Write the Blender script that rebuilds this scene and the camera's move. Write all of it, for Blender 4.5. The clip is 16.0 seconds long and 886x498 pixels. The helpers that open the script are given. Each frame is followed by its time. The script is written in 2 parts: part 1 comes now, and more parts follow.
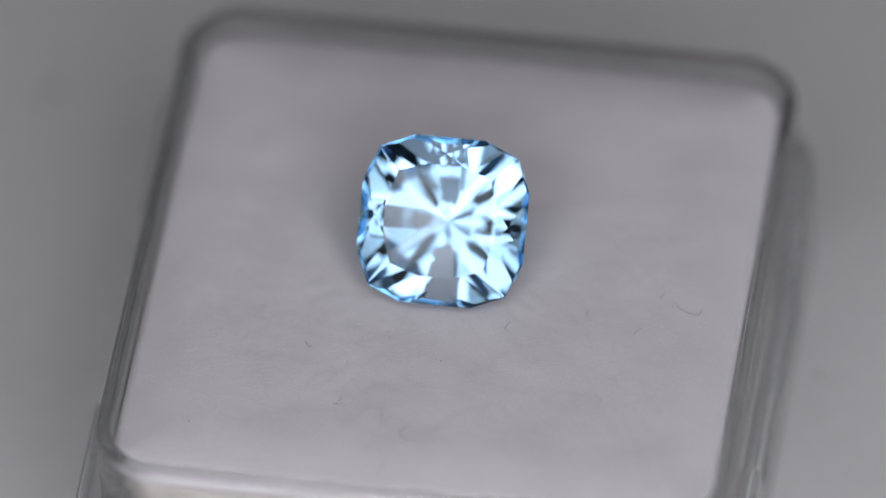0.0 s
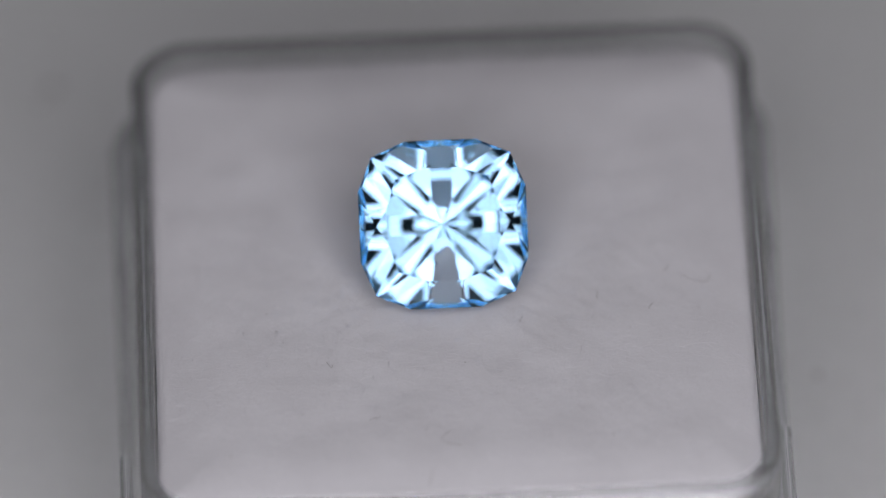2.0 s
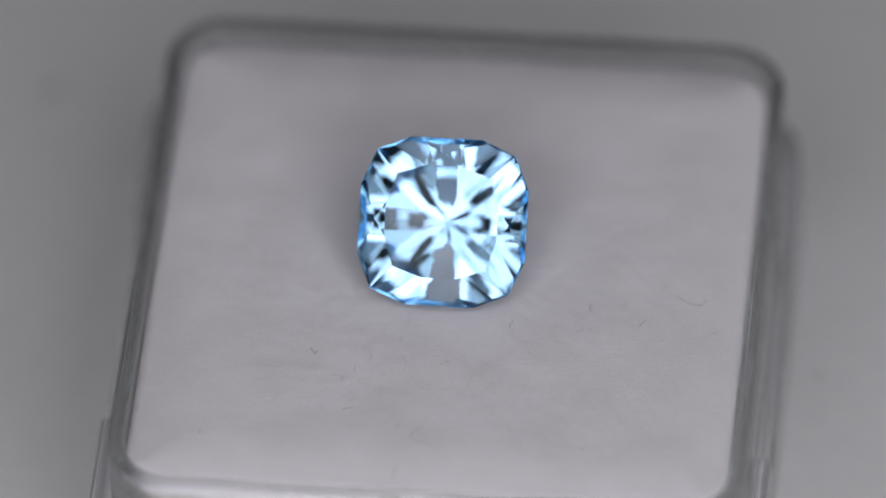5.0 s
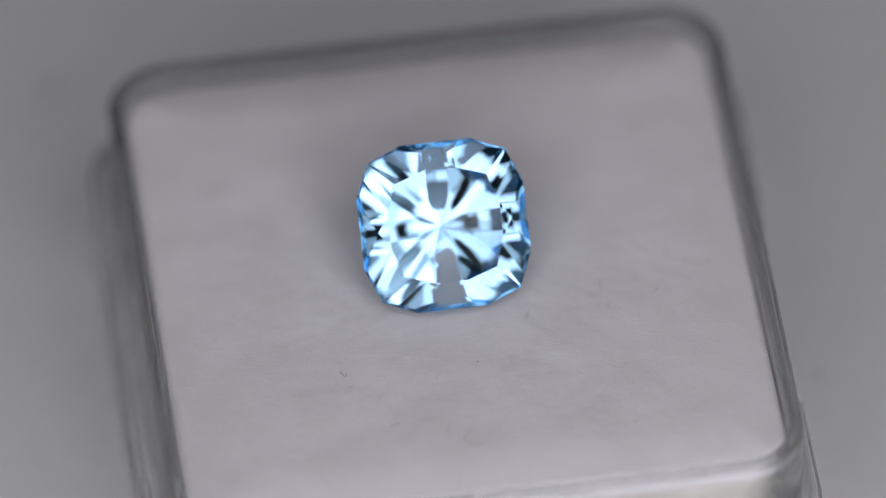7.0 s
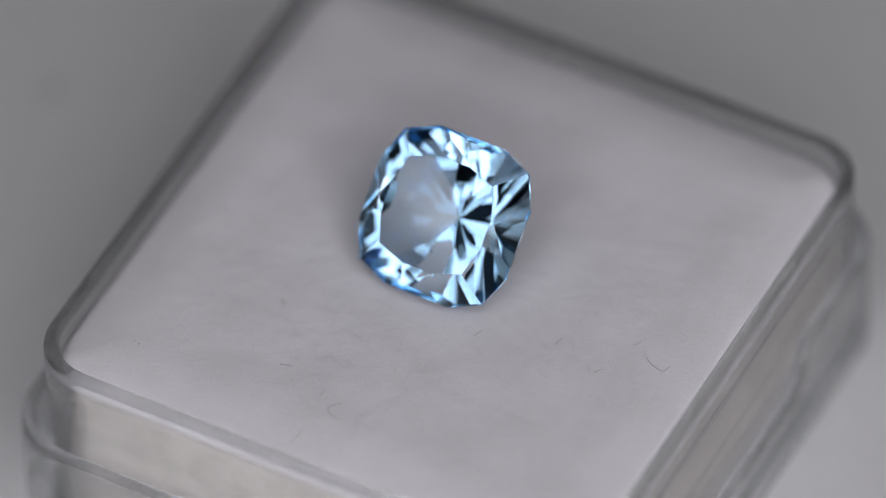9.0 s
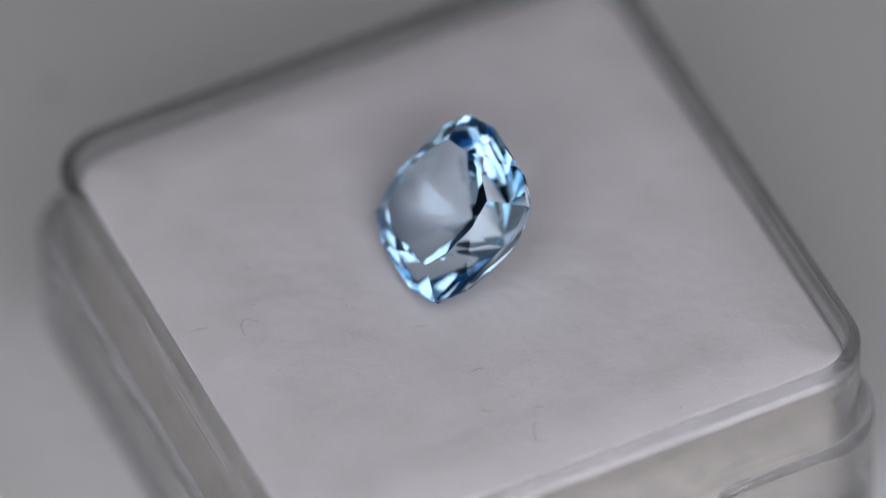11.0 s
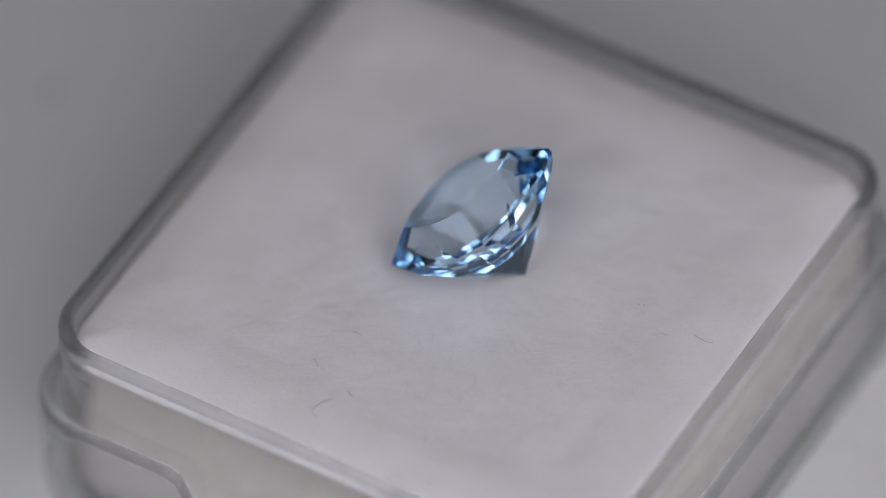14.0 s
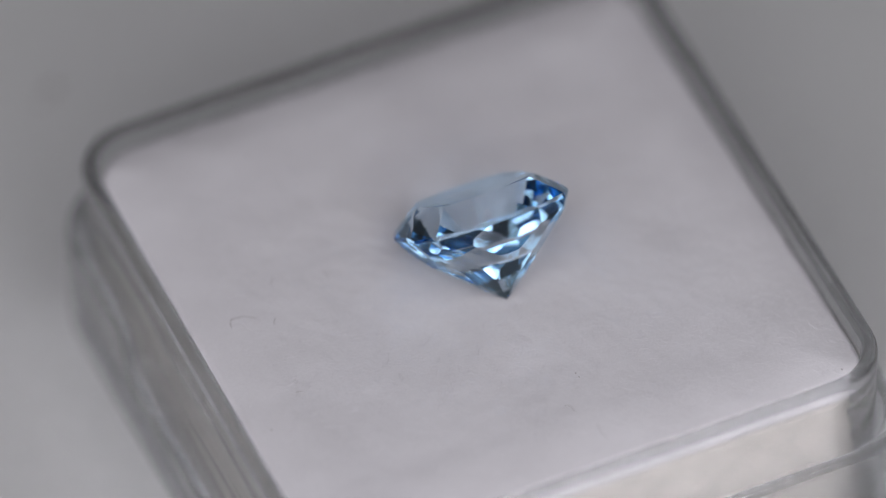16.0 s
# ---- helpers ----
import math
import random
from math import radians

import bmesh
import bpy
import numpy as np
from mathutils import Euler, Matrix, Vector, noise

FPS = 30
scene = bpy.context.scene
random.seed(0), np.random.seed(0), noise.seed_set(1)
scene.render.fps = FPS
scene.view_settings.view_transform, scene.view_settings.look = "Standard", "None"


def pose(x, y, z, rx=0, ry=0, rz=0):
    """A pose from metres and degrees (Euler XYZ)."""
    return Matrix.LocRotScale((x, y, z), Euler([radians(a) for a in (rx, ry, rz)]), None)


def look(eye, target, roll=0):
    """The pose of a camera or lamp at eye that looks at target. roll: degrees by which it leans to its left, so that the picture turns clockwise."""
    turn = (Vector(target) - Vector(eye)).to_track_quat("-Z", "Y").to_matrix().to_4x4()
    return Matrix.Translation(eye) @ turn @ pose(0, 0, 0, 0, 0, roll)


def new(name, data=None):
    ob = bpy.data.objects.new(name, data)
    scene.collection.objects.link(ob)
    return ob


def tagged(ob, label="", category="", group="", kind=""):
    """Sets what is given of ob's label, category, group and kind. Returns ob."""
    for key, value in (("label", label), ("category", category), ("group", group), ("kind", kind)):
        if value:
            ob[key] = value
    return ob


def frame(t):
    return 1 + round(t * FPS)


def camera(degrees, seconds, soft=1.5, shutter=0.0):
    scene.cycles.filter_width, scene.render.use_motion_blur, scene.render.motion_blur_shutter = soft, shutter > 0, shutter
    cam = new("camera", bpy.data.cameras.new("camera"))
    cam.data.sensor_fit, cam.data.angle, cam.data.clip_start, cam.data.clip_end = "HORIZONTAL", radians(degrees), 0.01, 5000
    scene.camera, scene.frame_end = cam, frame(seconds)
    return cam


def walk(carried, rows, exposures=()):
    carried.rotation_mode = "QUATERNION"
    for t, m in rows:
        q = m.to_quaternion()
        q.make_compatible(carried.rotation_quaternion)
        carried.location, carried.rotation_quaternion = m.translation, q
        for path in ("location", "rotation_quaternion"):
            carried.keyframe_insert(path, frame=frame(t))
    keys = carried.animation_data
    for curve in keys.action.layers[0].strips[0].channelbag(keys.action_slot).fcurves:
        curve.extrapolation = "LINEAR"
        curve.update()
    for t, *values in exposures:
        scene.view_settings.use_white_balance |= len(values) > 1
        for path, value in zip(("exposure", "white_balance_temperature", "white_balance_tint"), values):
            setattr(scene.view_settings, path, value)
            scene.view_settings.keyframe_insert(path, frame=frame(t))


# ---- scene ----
MM = 0.001
BASE = 11.5  # height of the tray rim over the table, mm
ELEV, DIST, SIDE, LIFT = 48.07, 521.0, -1.03, 0.66

cam = camera(4.757, 16.0, soft=0.5)
_e = radians(ELEV)
_fwd = Vector((0, math.cos(_e), -math.sin(_e)))
_eye = (-DIST * _fwd + SIDE * Vector((1, 0, 0)) + LIFT * Vector((0, math.sin(_e), math.cos(_e))) + Vector((0, 0, BASE))) * MM
VIEW = look(_eye, _eye + _fwd, -1.84)
walk(cam, [(0.0, VIEW), (16.0, VIEW)], [(0.0, -0.16), (9.0, -0.14), (12.5, -0.14), (14.5, -0.02), (16.0, 0.05)])
cam.data.dof.use_dof = True
cam.data.dof.focus_distance = 0.5172
cam.data.dof.aperture_fstop = 13.0

# turn of the table under the box, degrees, time by time
YAW = [(0.0, -10.0), (0.5, -2.1), (1.0, 7.6), (1.25, 10.8), (1.5, 9.5), (2.0, 0.8), (2.5, -9.2), (2.7, -10.9), (3.0, -5.6), (3.5, 3.9), (3.7, 4.8), (4.0, 1.7), (4.2, -1.6),
       (4.65, -9.0), (4.85, -8.6), (5.4, 1.5), (5.6, 3.0), (5.8, 2.0), (6.3, -2.2), (6.5, -1.5), (6.8, 3.6), (7.0, 6.5), (7.1, 5.4), (7.3, 1.0), (7.5, -2.4), (8.0, -11.5), (8.5, -21.4), (9.0, -29.5), (9.2, -33.3),
       (11.3, -71.5), (11.5, -75.0), (12.0, -84.2), (12.5, -93.6), (13.0, -104.0), (13.5, -113.3), (14.0, -122.0), (14.5, -130.7), (15.0, -139.4), (15.5, -148.0), (16.0, -157.3)]
TURN = [(t, pose(0, 0, 0, 0, 0, a)) for t, a in YAW]

# ---- light ----
scene.cycles.caustics_refractive = scene.cycles.caustics_reflective = True
scene.cycles.blur_glossy = 0.0
scene.cycles.max_bounces, scene.cycles.glossy_bounces, scene.cycles.transmission_bounces = 24, 16, 16
world = bpy.data.worlds.new("studio")
scene.world = world
world.use_nodes = True
world.node_tree.nodes["Background"].inputs[0].default_value = (0.5, 0.52, 0.55, 1)
world.node_tree.nodes["Background"].inputs[1].default_value = 0.04


def lamp(name, eye, target, size, watts, colour=(1, 1, 1)):
    d = bpy.data.lights.new(name, "AREA")
    d.shape, d.size, d.size_y, d.energy, d.color = "RECTANGLE", size[0], size[1], watts, colour
    ob = new(name, d)
    ob.matrix_world = look(eye, target)
    return ob


# small softbox panels set round the lens axis, like a square ring light
AIM = Vector((0, 0, BASE * MM))
UPW, SIDEW = Vector((0, math.sin(_e), math.cos(_e))), Vector((1, 0, 0))


def ring_panel(right, up, size, watts):
    eye = AIM - _fwd * 0.18 + SIDEW * right + UPW * up
    d = lamp("softbox_panel", eye, eye + _fwd, size, watts, (1, 0.99, 1.03))
    return d


for right, watts in ((-0.070, 0.84), (0.002, 1.0), (0.074, 1.2)):
    ring_panel(right, 0.068, (0.066, 0.085), 0.042 * watts)
    ring_panel(right, -0.068, (0.066, 0.085), 0.062 * watts)
ring_panel(0.073, 0.0, (0.080, 0.045), 0.042)
ring_panel(-0.073, 0.0, (0.080, 0.045), 0.028)

# ---- materials ----


def material(name, colour=(0.8, 0.8, 0.8), rough=0.5, **more):
    m = bpy.data.materials.new(name)
    m.use_nodes = True
    b = m.node_tree.nodes["Principled BSDF"]
    b.inputs["Base Color"].default_value = (*colour, 1)
    b.inputs["Roughness"].default_value = rough
    for k, v in more.items():
        b.inputs[k.replace("_", " ")].default_value = v
    return m


def glass(name, colour, ior, rough=0.0):
    m = bpy.data.materials.new(name)
    m.use_nodes = True
    n = m.node_tree.nodes
    n.remove(n["Principled BSDF"])
    g = n.new("ShaderNodeBsdfGlass")
    g.inputs["Color"].default_value = (*colour, 1)
    g.inputs["IOR"].default_value = ior
    g.inputs["Roughness"].default_value = rough
    m.node_tree.links.new(g.outputs[0], n["Material Output"].inputs[0])
    return m


def gem_glass(name, ior, clear, tint):
    """Clear stone: light that passes straight keeps its colour, each inner reflection lengthens the way and tints it."""
    m = bpy.data.materials.new(name)
    m.use_nodes = True
    n = m.node_tree.nodes
    n.remove(n["Principled BSDF"])
    fres, refr, gloss, mix = n.new("ShaderNodeFresnel"), n.new("ShaderNodeBsdfRefraction"), n.new("ShaderNodeBsdfGlossy"), n.new("ShaderNodeMixShader")
    fres.inputs["IOR"].default_value = refr.inputs["IOR"].default_value = ior
    refr.inputs["Color"].default_value, gloss.inputs["Color"].default_value = (*clear, 1), (*tint, 1)
    refr.inputs["Roughness"].default_value = gloss.inputs["Roughness"].default_value = 0.0
    link = m.node_tree.links.new
    link(fres.outputs[0], mix.inputs[0]), link(refr.outputs[0], mix.inputs[1]), link(gloss.outputs[0], mix.inputs[2])
    link(mix.outputs[0], n["Material Output"].inputs[0])
    return m


GEM = gem_glass("blue_gem", 1.62, (0.93, 0.97, 1.0), (0.67, 0.84, 0.955))
PLASTIC = glass("clear_plastic", (0.97, 0.975, 0.98), 1.49, 0.045)
_n = PLASTIC.node_tree.nodes
_clear, _mix = _n.new("ShaderNodeBsdfTransparent"), _n.new("ShaderNodeMixShader")
_clear.inputs[0].default_value = (0.95, 0.95, 0.955, 1)
_mix.inputs[0].default_value = 0.34
PLASTIC.node_tree.links.new(_n["Glass BSDF"].outputs[0], _mix.inputs[1])
PLASTIC.node_tree.links.new(_clear.outputs[0], _mix.inputs[2])
PLASTIC.node_tree.links.new(_mix.outputs[0], _n["Material Output"].inputs[0])
# faint moulding ripples that run along the walls
_co, _map, _rip, _bump = _n.new("ShaderNodeTexCoord"), _n.new("ShaderNodeMapping"), _n.new("ShaderNodeTexNoise"), _n.new("ShaderNodeBump")
_map.inputs["Scale"].default_value = (45, 45, 900)
_rip.inputs["Scale"].default_value, _rip.inputs["Detail"].default_value = 1.0, 2
_bump.inputs["Strength"].default_value, _bump.inputs["Distance"].default_value = 0.5, 0.0001
PLASTIC.node_tree.links.new(_co.outputs["Object"], _map.inputs[0])
PLASTIC.node_tree.links.new(_map.outputs[0], _rip.inputs["Vector"])
PLASTIC.node_tree.links.new(_rip.outputs[0], _bump.inputs["Height"])
PLASTIC.node_tree.links.new(_bump.outputs[0], _n["Glass BSDF"].inputs["Normal"])


def wire(m, a, out, b, inp):
    m.node_tree.links.new(a.outputs[out], b.inputs[inp])


def grained(name, dark, light, rough, scale, fine, bump, depth=0.0002):
    """A surface with broad stains, fine grain and relief; scales are in marks per metre."""
    m = material(name, light, rough)
    n = m.node_tree.nodes
    b = n["Principled BSDF"]
    co = n.new("ShaderNodeTexCoord")
    broad, grain = n.new("ShaderNodeTexNoise"), n.new("ShaderNodeTexNoise")
    broad.inputs["Scale"].default_value, broad.inputs["Detail"].default_value = scale, 4
    grain.inputs["Scale"].default_value, grain.inputs["Detail"].default_value = fine, 5
    grain.inputs["Roughness"].default_value = 0.7
    mix, ramp = n.new("ShaderNodeMath"), n.new("ShaderNodeValToRGB")
    mix.operation = "ADD"
    half = n.new("ShaderNodeMath")
    half.operation = "MULTIPLY"
    half.inputs[1].default_value = 0.6
    wire(m, co, "Object", broad, "Vector"), wire(m, co, "Object", grain, "Vector")
    wire(m, grain, 0, half, 0), wire(m, half, 0, mix, 0), wire(m, broad, 0, mix, 1)
    wire(m, mix, 0, ramp, 0), wire(m, ramp, 0, b, "Base Color")
    ramp.color_ramp.elements[0].position, ramp.color_ramp.elements[1].position = 0.55, 1.05
    ramp.color_ramp.elements[0].color, ramp.color_ramp.elements[1].color = (*dark, 1), (*light, 1)
    bp = n.new("ShaderNodeBump")
    bp.inputs["Strength"].default_value, bp.inputs["Distance"].default_value = bump, depth
    wire(m, grain, 0, bp, "Height"), wire(m, bp, 0, b, "Normal")
    return m


FELT = grained("white_felt", (0.605, 0.585, 0.615), (0.665, 0.645, 0.678), 0.95, 260, 6500, 0.3, 0.0001)
FOAM = grained("cream_foam", (0.60, 0.56, 0.525), (0.75, 0.705, 0.66), 0.95, 700, 3500, 0.8)
TABLE = grained("white_table", (0.53, 0.53, 0.535), (0.60, 0.60, 0.603), 0.55, 20, 900, 0.1)
WALL = grained("grey_cloth", (0.18, 0.18, 0.185), (0.25, 0.25, 0.255), 0.9, 6, 400, 0.2, 0.0005)
LINT = material("dark_lint", (0.34, 0.32, 0.32), 0.8)

# ---- helpers for meshes ----


def mesh_object(name, bm, mat, smooth=False):
    me = bpy.data.meshes.new(name)
    bmesh.ops.recalc_face_normals(bm, faces=bm.faces)
    bm.to_mesh(me)
    bm.free()
    me.materials.append(mat)
    for p in me.polygons:
        p.use_smooth = smooth
    return new(name, me)


def part(name, bm, mat, parent, label="", smooth=False):
    ob = mesh_object(name, bm, mat, smooth)
    ob.parent = parent
    if label:
        tagged(ob, label)
    return ob


def rounded(half_x, half_y, radius, steps=8, along=1):
    """Outline of a rectangle with round corners, anticlockwise, in mm; along: pieces of each straight side."""
    pts = []
    for k, (sx, sy) in enumerate(((1, 1), (-1, 1), (-1, -1), (1, -1))):
        for i in range(steps + 1):
            a = radians(90 * k + 90 * i / steps)
            pts.append((sx * (half_x - radius) + radius * math.cos(a), sy * (half_y - radius) + radius * math.sin(a)))
        nx, ny = ((-1, 1), (-1, -1), (1, -1), (1, 1))[k]
        a = radians(90 * (k + 1))
        end = (nx * (half_x - radius) + radius * math.cos(a), ny * (half_y - radius) + radius * math.sin(a))
        last = pts[-1]
        for i in range(1, along):
            f = i / along
            pts.append((last[0] + (end[0] - last[0]) * f, last[1] + (end[1] - last[1]) * f))
    return pts


def loft(rings, close=False, caps=True):
    """A skin over rings of points (mm); close joins the last ring to the first."""
    bm = bmesh.new()
    vs = [[bm.verts.new(Vector(p) * MM) for p in r] for r in rings]
    n = len(vs[0])
    for a, b in zip(vs, vs[1:] + ([vs[0]] if close else [])):
        for i in range(n):
            bm.faces.new((a[i], a[(i + 1) % n], b[(i + 1) % n], b[i]))
    if caps and not close:
        bm.faces.new(vs[0][::-1])
        bm.faces.new(vs[-1])
    return bm


CX, CY = -0.68, -0.08  # middle of the box from the turning axis


def ring(half, radius, z, steps=8, along=1):
    return [(CX + x, CY + y, BASE + z) for x, y in rounded(half - 0.06, half, radius, steps, along)]


def wall_ring(half, radius, z, bulge=0.0):
    """A ring of the box's wall whose two gripped sides swell by bulge, a little unevenly."""
    pts = []
    for x, y in rounded(half - 0.06, half, radius, 8, 24):
        fade = min(1.0, max(0.0, (12.6 - abs(y)) / 1.5)) if abs(x) > half - radius else 0.0
        wave = 1 + 0.9 * noise.noise((x * 0.05, y * 0.16, z * 1.3))
        sink = 0.16 * fade * noise.noise((x * 0.05, y * 0.11, z * 0.9 + 7)) if bulge else 0.0
        pts.append((CX + x + math.copysign(bulge * fade * wave, x), CY + y, BASE + z + sink))
    return pts


# ---- setting ----


def slab(name, size, mat, m):
    bm = bmesh.new()
    bmesh.ops.create_cube(bm, size=1, matrix=Matrix.Diagonal((*size, 1)))
    ob = mesh_object(name, bm, mat)
    ob.matrix_world = m
    return ob


def setting():
    tagged(slab("ground", (3, 3, 0.02), TABLE, pose(0, 0, -0.01)), "smooth white table top under the box", "table top", kind="structure")
    # Unseen walls and ceiling added round the table; their grey darkens the stone's reflections.
    for name, size, m in (("wall_north", (1.0, 0.01, 0.7), pose(0, 0.4, 0.35)), ("wall_south", (1.0, 0.01, 0.7), pose(0, -0.7, 0.35)), ("wall_east", (0.01, 1.1, 0.7), pose(0.5, -0.15, 0.35)), ("wall_west", (0.01, 1.1, 0.7), pose(-0.5, -0.15, 0.35)), ("ceiling", (1.02, 1.12, 0.01), pose(0, -0.15, 0.706))):
        tagged(slab(name, size, WALL, m), "plain grey cloth " + name.split("_")[0] + " added out of view to close the space", name.split("_")[0], kind="structure")


setting()


# ---- box ----


def notch(x, y):
    """How far the lid's edge drops in its two finger cut-outs."""
    if abs(x) < 14:
        return 0.0
    f = min(1.0, max(0.0, (7.2 - abs(y)) / 1.5))
    return 2.6 * f * f * (3 - 2 * f)


def lid_ring(half, radius, z, drop):
    return [(CX - 0.15 + x, CY - 0.25 + y, BASE + z - (notch(x, y) if drop else 0)) for x, y in rounded(half, half, radius, 8, 40)]


def felt_height(x, y):
    """Height of the soft top over the rim, mm."""
    e = max(abs(x), abs(y))
    h = -0.33 - 0.55 * max(0.0, (e - 11.3) / 3.3) ** 2
    h += 0.045 * noise.noise((x * 0.45, y * 0.45, 3)) + 0.025 * noise.noise((x * 1.6, y * 1.6, 8)) + 0.012 * noise.noise((x * 5, y * 5, 1))
    h -= 0.05 * math.exp(-((x + 0.33) / 2.3) ** 2 - ((y - 0.5) / 2.7) ** 2)  # pressed in under the stone
    return h


def felt():
    """The felt sheet: concentric rings of fine grid, ragged at the border."""
    rings = []
    base = rounded(14.54, 14.6, 2.2, 10, 60)
    for z, f in ((-1.32, 0.995), (-1.2, 1.0), (-1.05, 0.999)):
        rings.append([(CX + x * f, CY + y * f, BASE + z) for x, y in base])
    for k in range(60):
        f = 0.985 * (1 - k / 60) + 0.0008
        r = []
        for x, y in base:
            rag = 1 + (0.012 * noise.noise((x * 1.4, y * 1.4, 5)) if k < 3 else 0)
            px, py = x * f * rag, y * f * rag
            r.append((CX + px, CY + py, BASE + felt_height(px, py)))
        rings.append(r)
    return loft(rings)


def fuzz(count=6000):
    """Short loose fibres that lie on the felt, arched a little."""
    rnd = random.Random(4)
    bm = bmesh.new()
    for _ in range(count):
        x, y = rnd.uniform(-14.3, 14.3), rnd.uniform(-14.3, 14.3)
        if max(abs(x), abs(y)) > 14.2 and min(abs(x), abs(y)) > 12.5:
            continue
        a, size, bend = rnd.uniform(0, 6.283), rnd.uniform(0.2, 0.75), rnd.uniform(-0.9, 0.9)
        thick, rise = rnd.uniform(0.0025, 0.005), rnd.uniform(0.0, 0.02)
        loops = []
        for k in range(4):
            f = k / 3
            px, py = x + size * f * math.cos(a + bend * f), y + size * f * math.sin(a + bend * f)
            pz = felt_height(px, py) + 0.008 + rise * math.sin(math.pi * f)
            u = Vector((-math.sin(a + bend * f), math.cos(a + bend * f), 0))
            c = Vector((CX + px, CY + py, BASE + pz))
            loops.append([bm.verts.new((c + thick * o) * MM) for o in (u, -u, Vector((0, 0, 1.4)))])
        for p, q in zip(loops, loops[1:]):
            for i in range(3):
                bm.faces.new((p[i], p[(i + 1) % 3], q[(i + 1) % 3], q[i]))
    return bm


def box():
    top = new("gem_box")
    tagged(top, "clear plastic gem box with rounded rim, filled with foam", "box")
    inner = [wall_ring(14.66, 2.3, -10.4), wall_ring(14.68, 2.3, -1.2), wall_ring(14.72, 2.3, -0.3), wall_ring(14.74, 2.32, 0.02), wall_ring(14.79, 2.36, 0.11), wall_ring(14.88, 2.42, 0.15), wall_ring(15.0, 2.5, 0.16), wall_ring(15.2, 2.7, 0.15), wall_ring(15.36, 2.85, 0.1), wall_ring(15.45, 2.92, 0.0), wall_ring(15.48, 2.95, -0.16)]
    ribs = [wall_ring(15.47, 2.95, -0.55), wall_ring(15.47, 2.95, -1.35), wall_ring(15.43, 2.93, -1.47), wall_ring(15.46, 2.95, -1.6)]
    ribs += [wall_ring(15.46 - 0.01 * k, 2.94, -2.1 - 0.42 * k, b) for k, b in enumerate((0.0, -0.10, 0.05, -0.14, -0.02, -0.16, 0.06, -0.08, 0.0, -0.12, 0.04, -0.1, 0.0))]
    body = part("side_wall", loft(inner + ribs + [wall_ring(15.38, 2.9, -10.1), wall_ring(15.35, 2.9, -10.4), wall_ring(15.2, 2.7, -10.55), wall_ring(14.9, 2.5, -10.55)], close=True), PLASTIC, top, smooth=True)
    part("floor_plate", loft([ring(14.5, 2.2, -10.5), ring(14.6, 2.2, -10.3), ring(14.6, 2.2, -9.8), ring(14.5, 2.2, -9.65)]), PLASTIC, top).visible_shadow = False
    under = new("box_lid")
    tagged(under, "clear plastic lid with finger notches, nested under the box", "lid")
    shell = part("side_wall", loft([lid_ring(15.75, 3.2, -11.0, False), lid_ring(15.75, 3.2, -5.3, True), lid_ring(15.75, 3.2, -4.9, True), lid_ring(15.8, 3.25, -4.7, True), lid_ring(15.92, 3.3, -4.6, True), lid_ring(16.2, 3.5, -4.6, True), lid_ring(16.34, 3.6, -4.7, True), lid_ring(16.4, 3.65, -4.95, True), lid_ring(16.4, 3.65, -5.3, True), lid_ring(16.4, 3.65, -10.9, False), lid_ring(16.4, 3.65, -11.2, False), lid_ring(16.25, 3.5, -11.45, False), lid_ring(15.9, 3.3, -11.45, False)], close=True), PLASTIC, under, smooth=True)
    part("floor_plate", loft([ring(15.55, 3.0, -11.48), ring(15.65, 3.0, -11.3), ring(15.65, 3.0, -10.9), ring(15.55, 3.0, -10.75)]), PLASTIC, under).visible_shadow = False
    body.visible_shadow = shell.visible_shadow = False
    pad = new("foam_pad")
    tagged(pad, "cream foam pad with a white felt top", "foam pad")
    block = [[(CX + x, CY + y, BASE + z) for x, y in rounded(hx, hy, 2.1)] for hx, hy, z in ((13.9, 14.5, -9.5), (13.95, 14.55, -9.2), (13.98, 14.58, -1.6), (14.3, 14.56, -1.42), (14.2, 14.4, -1.36))]
    part("foam_body", loft(block), FOAM, pad, "porous cream foam", True)
    tagged(part("felt_fuzz", fuzz(), FELT, pad, "short loose fibres of the felt"), kind="stuff")
    part("felt_top", felt(), FELT, pad, "soft fuzzy white felt", True)
    return [top, under, pad]


# ---- gemstone ----


def cut_stone(planes):
    """The convex body inside the planes (unit normal, distance), as a bmesh in mm."""
    N = np.array([p[0] for p in planes], float)
    D = np.array([p[1] for p in planes], float)
    n = len(D)
    i, j, k = np.array([(a, b, c) for a in range(n) for b in range(a + 1, n) for c in range(b + 1, n)]).T
    A = np.stack([N[i], N[j], N[k]], 1)
    good = np.abs(np.linalg.det(A)) > 1e-6
    P = np.linalg.solve(A[good], np.stack([D[i], D[j], D[k]], 1)[good][..., None])[..., 0]
    P = P[(P @ N.T - D).max(1) < 1e-6]
    uniq = []
    for p in P:
        if all(np.abs(p - q).max() > 1e-4 for q in uniq):
            uniq.append(p)
    bm = bmesh.new()
    bv = [bm.verts.new(Vector(p) * MM) for p in uniq]
    V = np.array(uniq)
    for i in range(n):
        on = [k for k in range(len(V)) if abs(N[i] @ V[k] - D[i]) < 1e-5]
        if len(on) < 3:
            continue
        c = V[on].mean(0)
        u = np.cross(N[i], (0.3, 0.5, 0.81))
        u /= np.linalg.norm(u)
        w = np.cross(N[i], u)
        on.sort(key=lambda k: math.atan2((V[k] - c) @ w, (V[k] - c) @ u))
        bm.faces.new([bv[k] for k in on])
    return bm


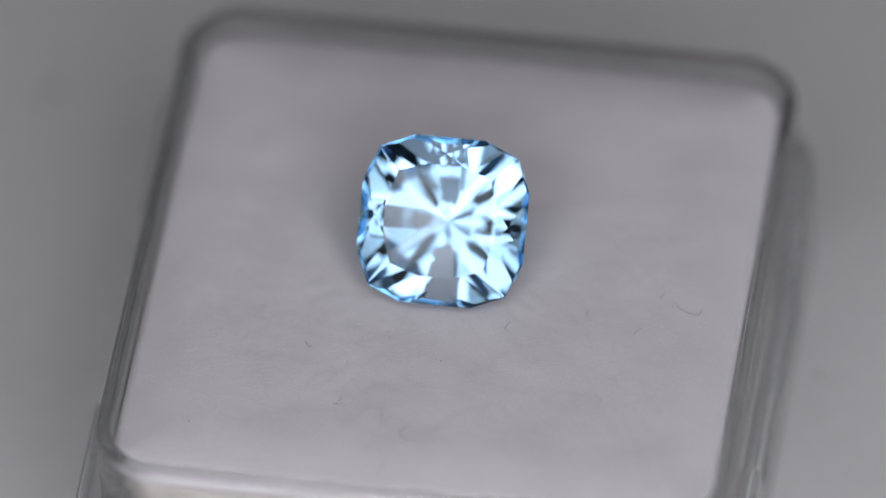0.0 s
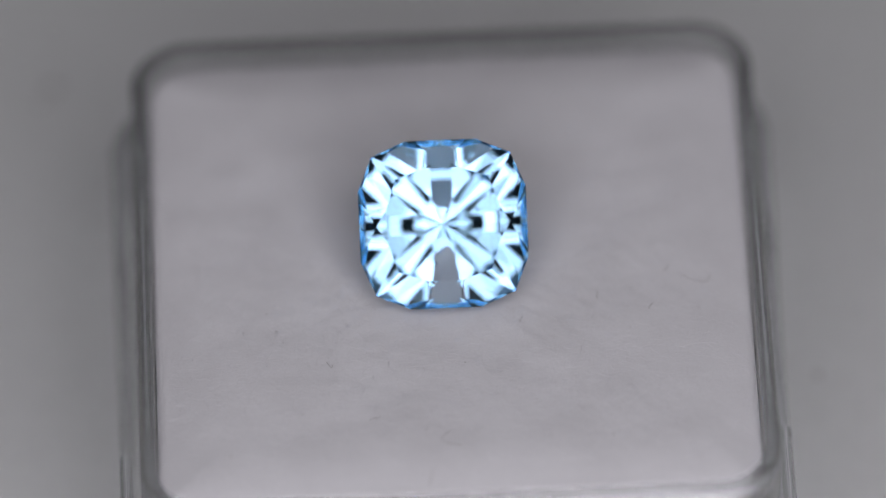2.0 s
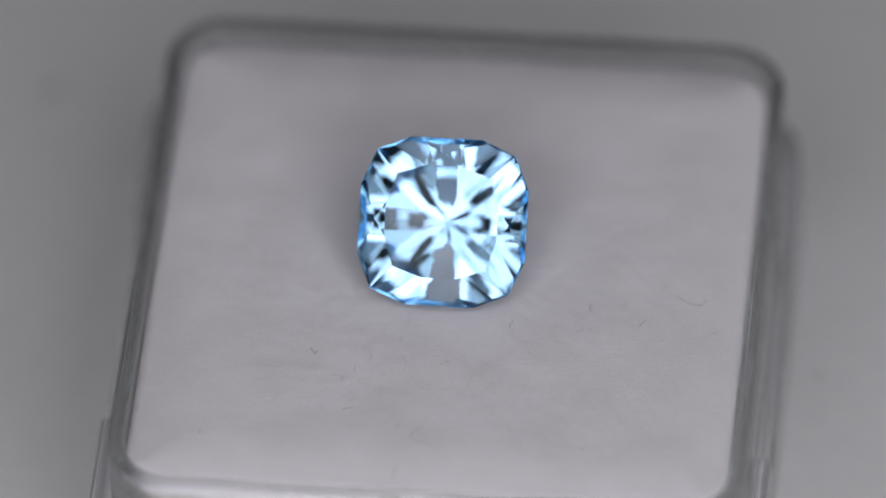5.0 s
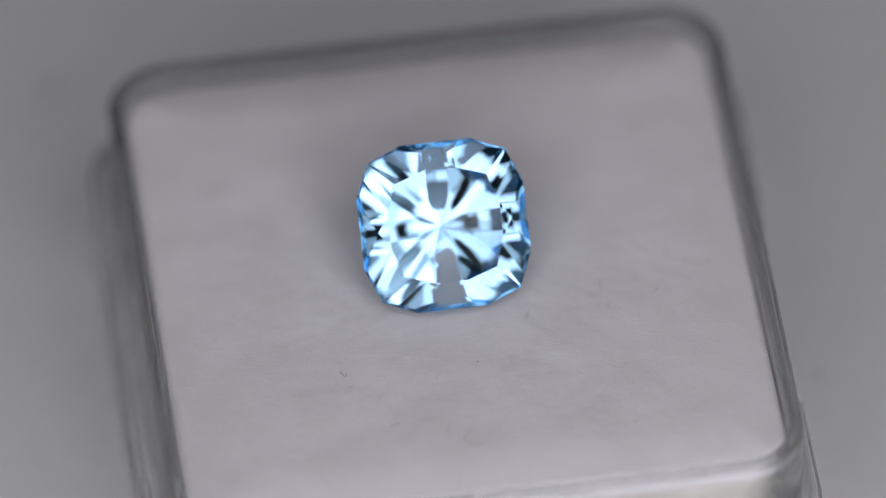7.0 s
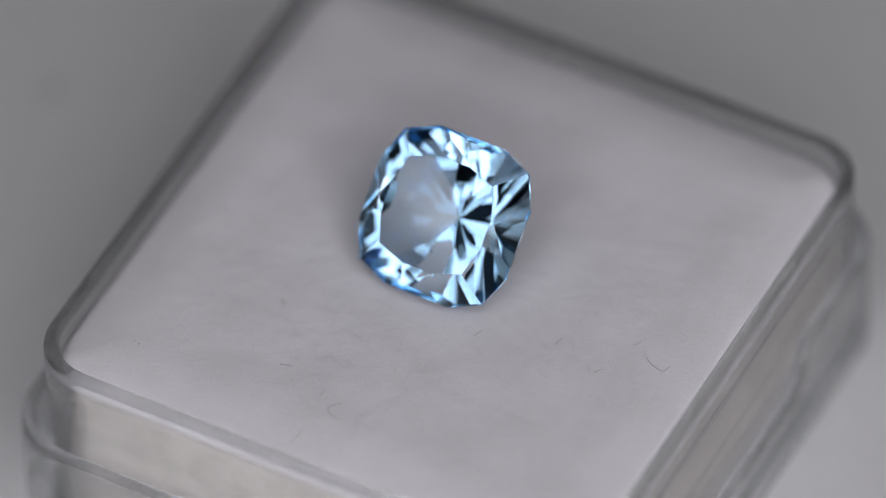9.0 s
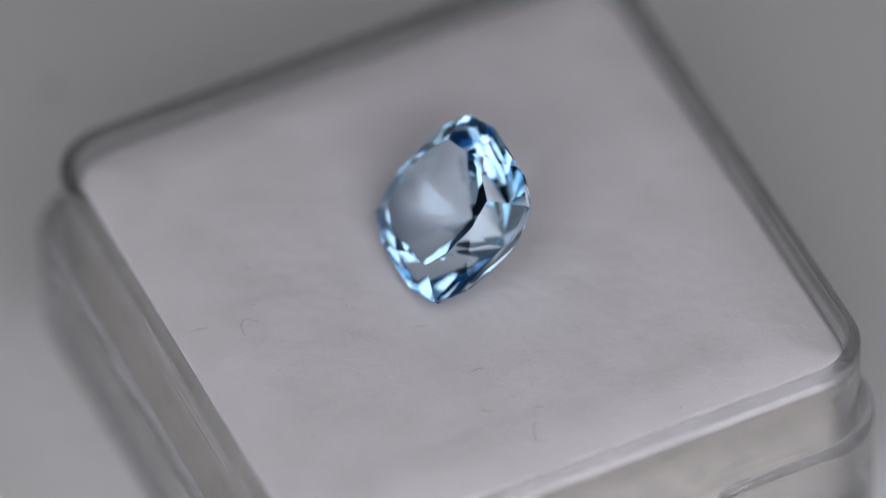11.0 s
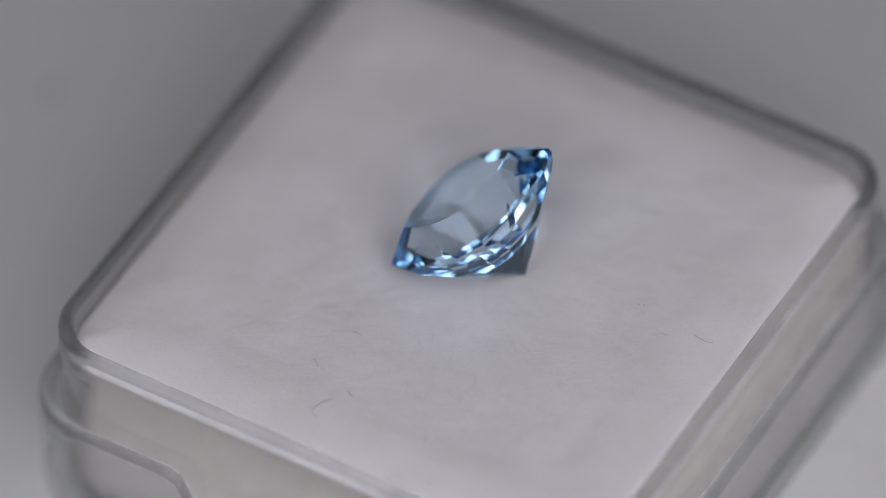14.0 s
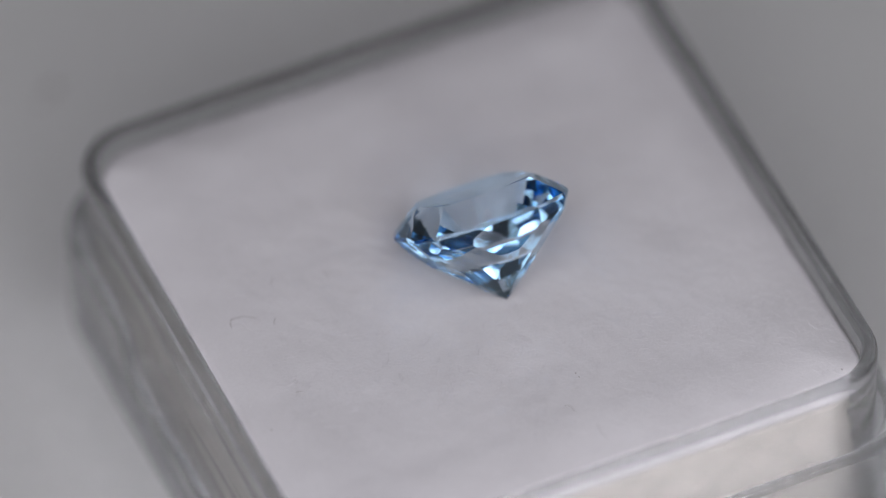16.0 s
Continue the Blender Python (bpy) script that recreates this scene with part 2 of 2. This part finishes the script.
def facet(azimuth, slope, reach, height):
    """Plane that leans by slope degrees from the girdle plane (negative: below it) and passes the point at reach along its azimuth, at height."""
    a, s = radians(azimuth), radians(abs(slope))
    nz = math.cos(s) * (1 if slope > 0 else -1)
    nrm = (math.cos(a) * math.sin(s), math.sin(a) * math.sin(s), nz)
    return nrm, nrm[0] * reach * math.cos(a) + nrm[1] * reach * math.sin(a) + nz * height


def plane_through(a, b, c):
    """Outward plane through three points."""
    a, b, c = Vector(a), Vector(b), Vector(c)
    n = (b - a).cross(c - a).normalized()
    d = n.dot(a)
    return (tuple(n), d) if d > 0 else (tuple(-n), -d)


def turned(plane, quarter, mirror):
    """The plane mirrored about its side's middle and turned by quarters."""
    (x, y, z), d = plane
    y = -y if mirror else y
    for _ in range(quarter):
        x, y = -y, x
    return (x, y, z), d


# girdle: half width, end of the straight side, corner; crown heights
SIDE_R, SIDE_Y, CORNER, RIM_Z, TABLE_Z, CULET_Z = 4.09, 1.72, 3.38, 0.12, 1.23, -4.42
# pavilion facets of an eighth: azimuth, slope, reach and height of a point on it; the last ones meet in the culet
PAVILION = (
    (0, 57.66, 4.09, -0.12),
    (23.16, 61.42, 4.44, -0.12),
    (10.63, 56.52, 3.88, -0.96),
    (42, 48.78, 4.23, -0.94),
    (22.68, 42.57, 2.72, -2.07),
    (37.43, 43.64, 2.84, -2.29),
    (3.05, 40.5, 0, CULET_Z),
    (40.84, 40.57, 0, CULET_Z),
    (20.98, 45.07, 3.33, -1.61),
    (41.17, 41.38, 1.4, -3.31),
)


def girdle_reach(azimuth):
    """Radius of the girdle's twelve-sided outline."""
    a = abs((azimuth + 45) % 90 - 45)
    lean = math.degrees(math.atan2(SIDE_R - CORNER, CORNER - SIDE_Y))
    far = SIDE_R * math.cos(radians(lean)) + SIDE_Y * math.sin(radians(lean))
    return min(SIDE_R / math.cos(radians(a)), far / math.cos(radians(a - lean)))


def gem():
    end, corner = (SIDE_R, SIDE_Y, RIM_Z), (CORNER, CORNER, RIM_Z)
    table_end, table_corner, star = (2.74, 0.82, TABLE_Z), (2.26, 2.26, TABLE_Z), (3.28, 0, 0.93)
    other = (SIDE_R, -SIDE_Y, RIM_Z)
    lean = math.degrees(math.atan2(SIDE_R - CORNER, CORNER - SIDE_Y))
    once = [facet(0, 90, SIDE_R, 0), plane_through(end, star, other), plane_through(table_end, star, (table_end[0], -table_end[1], TABLE_Z))]
    twice = [facet(lean, 90, girdle_reach(lean), 0), facet(lean, 43.5, girdle_reach(lean), RIM_Z), plane_through(table_end, table_corner, corner), plane_through(table_end, star, end)]
    for a, slope, reach, height in PAVILION:
        (twice if 0 < a < 45 else once).append(facet(a, -slope, reach, height))
    planes = [((0, 0, 1), TABLE_Z)]
    for q in range(4):
        planes += [turned(p, q, False) for p in once + twice] + [turned(p, q, True) for p in twice]
    ob = mesh_object("gemstone", cut_stone(planes), GEM)
    return tagged(ob, "sky-blue faceted cushion-cut gemstone lying on its side on felt", "gemstone")


GEM_POSE = pose(-0.98 * MM, -0.12 * MM, (BASE + 2.95) * MM, 42.2, 0, 0)


# ---- lint on the felt ----
HAIRS = (
    ((10.59, -1.19), (11.05, -1.53), (11.72, -1.64), (11.91, -1.17)),
    ((8.83, -3.32), (8.94, -3.06), (9.13, -2.88)),
    ((6.41, -2.59), (6.34, -2.29), (6.41, -2.01)),
    ((9.69, -0.83), (9.86, -0.67), (9.94, -0.42)),
    ((2.55, -3.86), (2.59, -3.59), (2.72, -3.36)),
    ((-2.24, -13.77), (-2.12, -13.30), (-1.99, -12.91)),
    ((-2.25, -10.61), (-2.25, -10.45), (-2.21, -10.34)),
    ((-1.10, -10.55), (-1.54, -11.06), (-1.24, -11.44), (-0.59, -11.51)),
    ((-5.00, -9.69), (-4.72, -9.63), (-4.46, -9.53)),
    ((-0.67, 10.34), (-0.92, 10.49), (-0.97, 10.90)),
    ((-1.65, 11.94), (-1.60, 12.58), (-1.79, 12.95)),
    ((-6.96, -5.82), (-6.73, -6.23), (-6.62, -6.03)),
    ((10.76, 4.06), (10.57, 4.03), (10.46, 4.12)),
)
SPECKS = (
    (-11.72, -11.66, 0.046), (-12.02, -11.59, 0.031), (6.76, -11.25, 0.038), (12.71, 5.54, 0.042), (-2.08, 8.92, 0.033), (-13.90, 13.66, 0.042), (7.47, 13.29, 0.027), (-0.22, -6.26, 0.033), (-9.75, -2.56, 0.027), (-2.02, 8.63, 0.042),
)


def hair(points):
    """A thin bent fibre through two or three places, a little over the felt."""
    pts = [Vector((x, y, BASE + felt_height(x - CX, y - CY) + 0.03)) for x, y in points]
    line = []
    for i in range(len(pts) - 1):
        p0, p1, p2, p3 = pts[max(0, i - 1)], pts[i], pts[i + 1], pts[min(len(pts) - 1, i + 2)]
        for k in range(5):
            t = k / 5
            line.append(0.5 * ((2 * p1) + (p2 - p0) * t + (2 * p0 - 5 * p1 + 4 * p2 - p3) * t * t + (3 * p1 - p0 - 3 * p2 + p3) * t ** 3))
    line.append(pts[-1])
    rings = []
    for i, p in enumerate(line):
        d = (line[min(i + 1, len(line) - 1)] - line[max(i - 1, 0)]).normalized()
        u = d.cross(Vector((0, 0, 1))).normalized()
        w = u.cross(d)
        r = 0.0105 * (1.0 if 0 < i < len(line) - 1 else 0.5)
        rings.append([tuple(p + r * (math.cos(a) * u + math.sin(a) * w)) for a in (0, 1.257, 2.513, 3.77, 5.027)])
    ob = mesh_object("lint_fibre", loft(rings), LINT, True)
    return tagged(ob, "thin dark bent lint fibre on felt", "lint", "lint on the felt")


def speck(x, y, r):
    bm = bmesh.new()
    bmesh.ops.create_icosphere(bm, subdivisions=2, radius=r * MM)
    for v in bm.verts:
        v.co *= 1 + 0.5 * noise.noise(v.co * 20000 + Vector((x, y, 0)))
        v.co += Vector((x, y, BASE + felt_height(x - CX, y - CY) + r * 0.4)) * MM
    return tagged(mesh_object("dust_speck", bm, LINT, True), "tiny dark dust speck on felt", "dust", "lint on the felt")


# The first two stand in for dust on the camera sensor, laid on the table.
SENSOR_TABLE_SPECKS = ((-20.65, 23.05, 0.34), (-21.31, 21.98, 0.18), (17.43, 1.95, 0.18))


def sensor_table_speck(x, y, r):
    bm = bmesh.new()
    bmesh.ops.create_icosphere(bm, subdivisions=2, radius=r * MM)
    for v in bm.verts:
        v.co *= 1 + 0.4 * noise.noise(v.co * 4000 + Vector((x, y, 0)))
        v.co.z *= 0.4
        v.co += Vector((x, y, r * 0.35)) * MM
    return tagged(mesh_object("dust_speck", bm, LINT, True), "small dark speck on the white table, for sensor dust and a table spot", "dust", "dust on the table")


def motions():
    for ob in box() + [hair(h) for h in HAIRS] + [speck(*p) for p in SPECKS]:
        walk(ob, TURN)
    for p in SENSOR_TABLE_SPECKS:
        sensor_table_speck(*p)
    g = gem()
    walk(g, [(t, m @ GEM_POSE) for t, m in TURN])


motions()
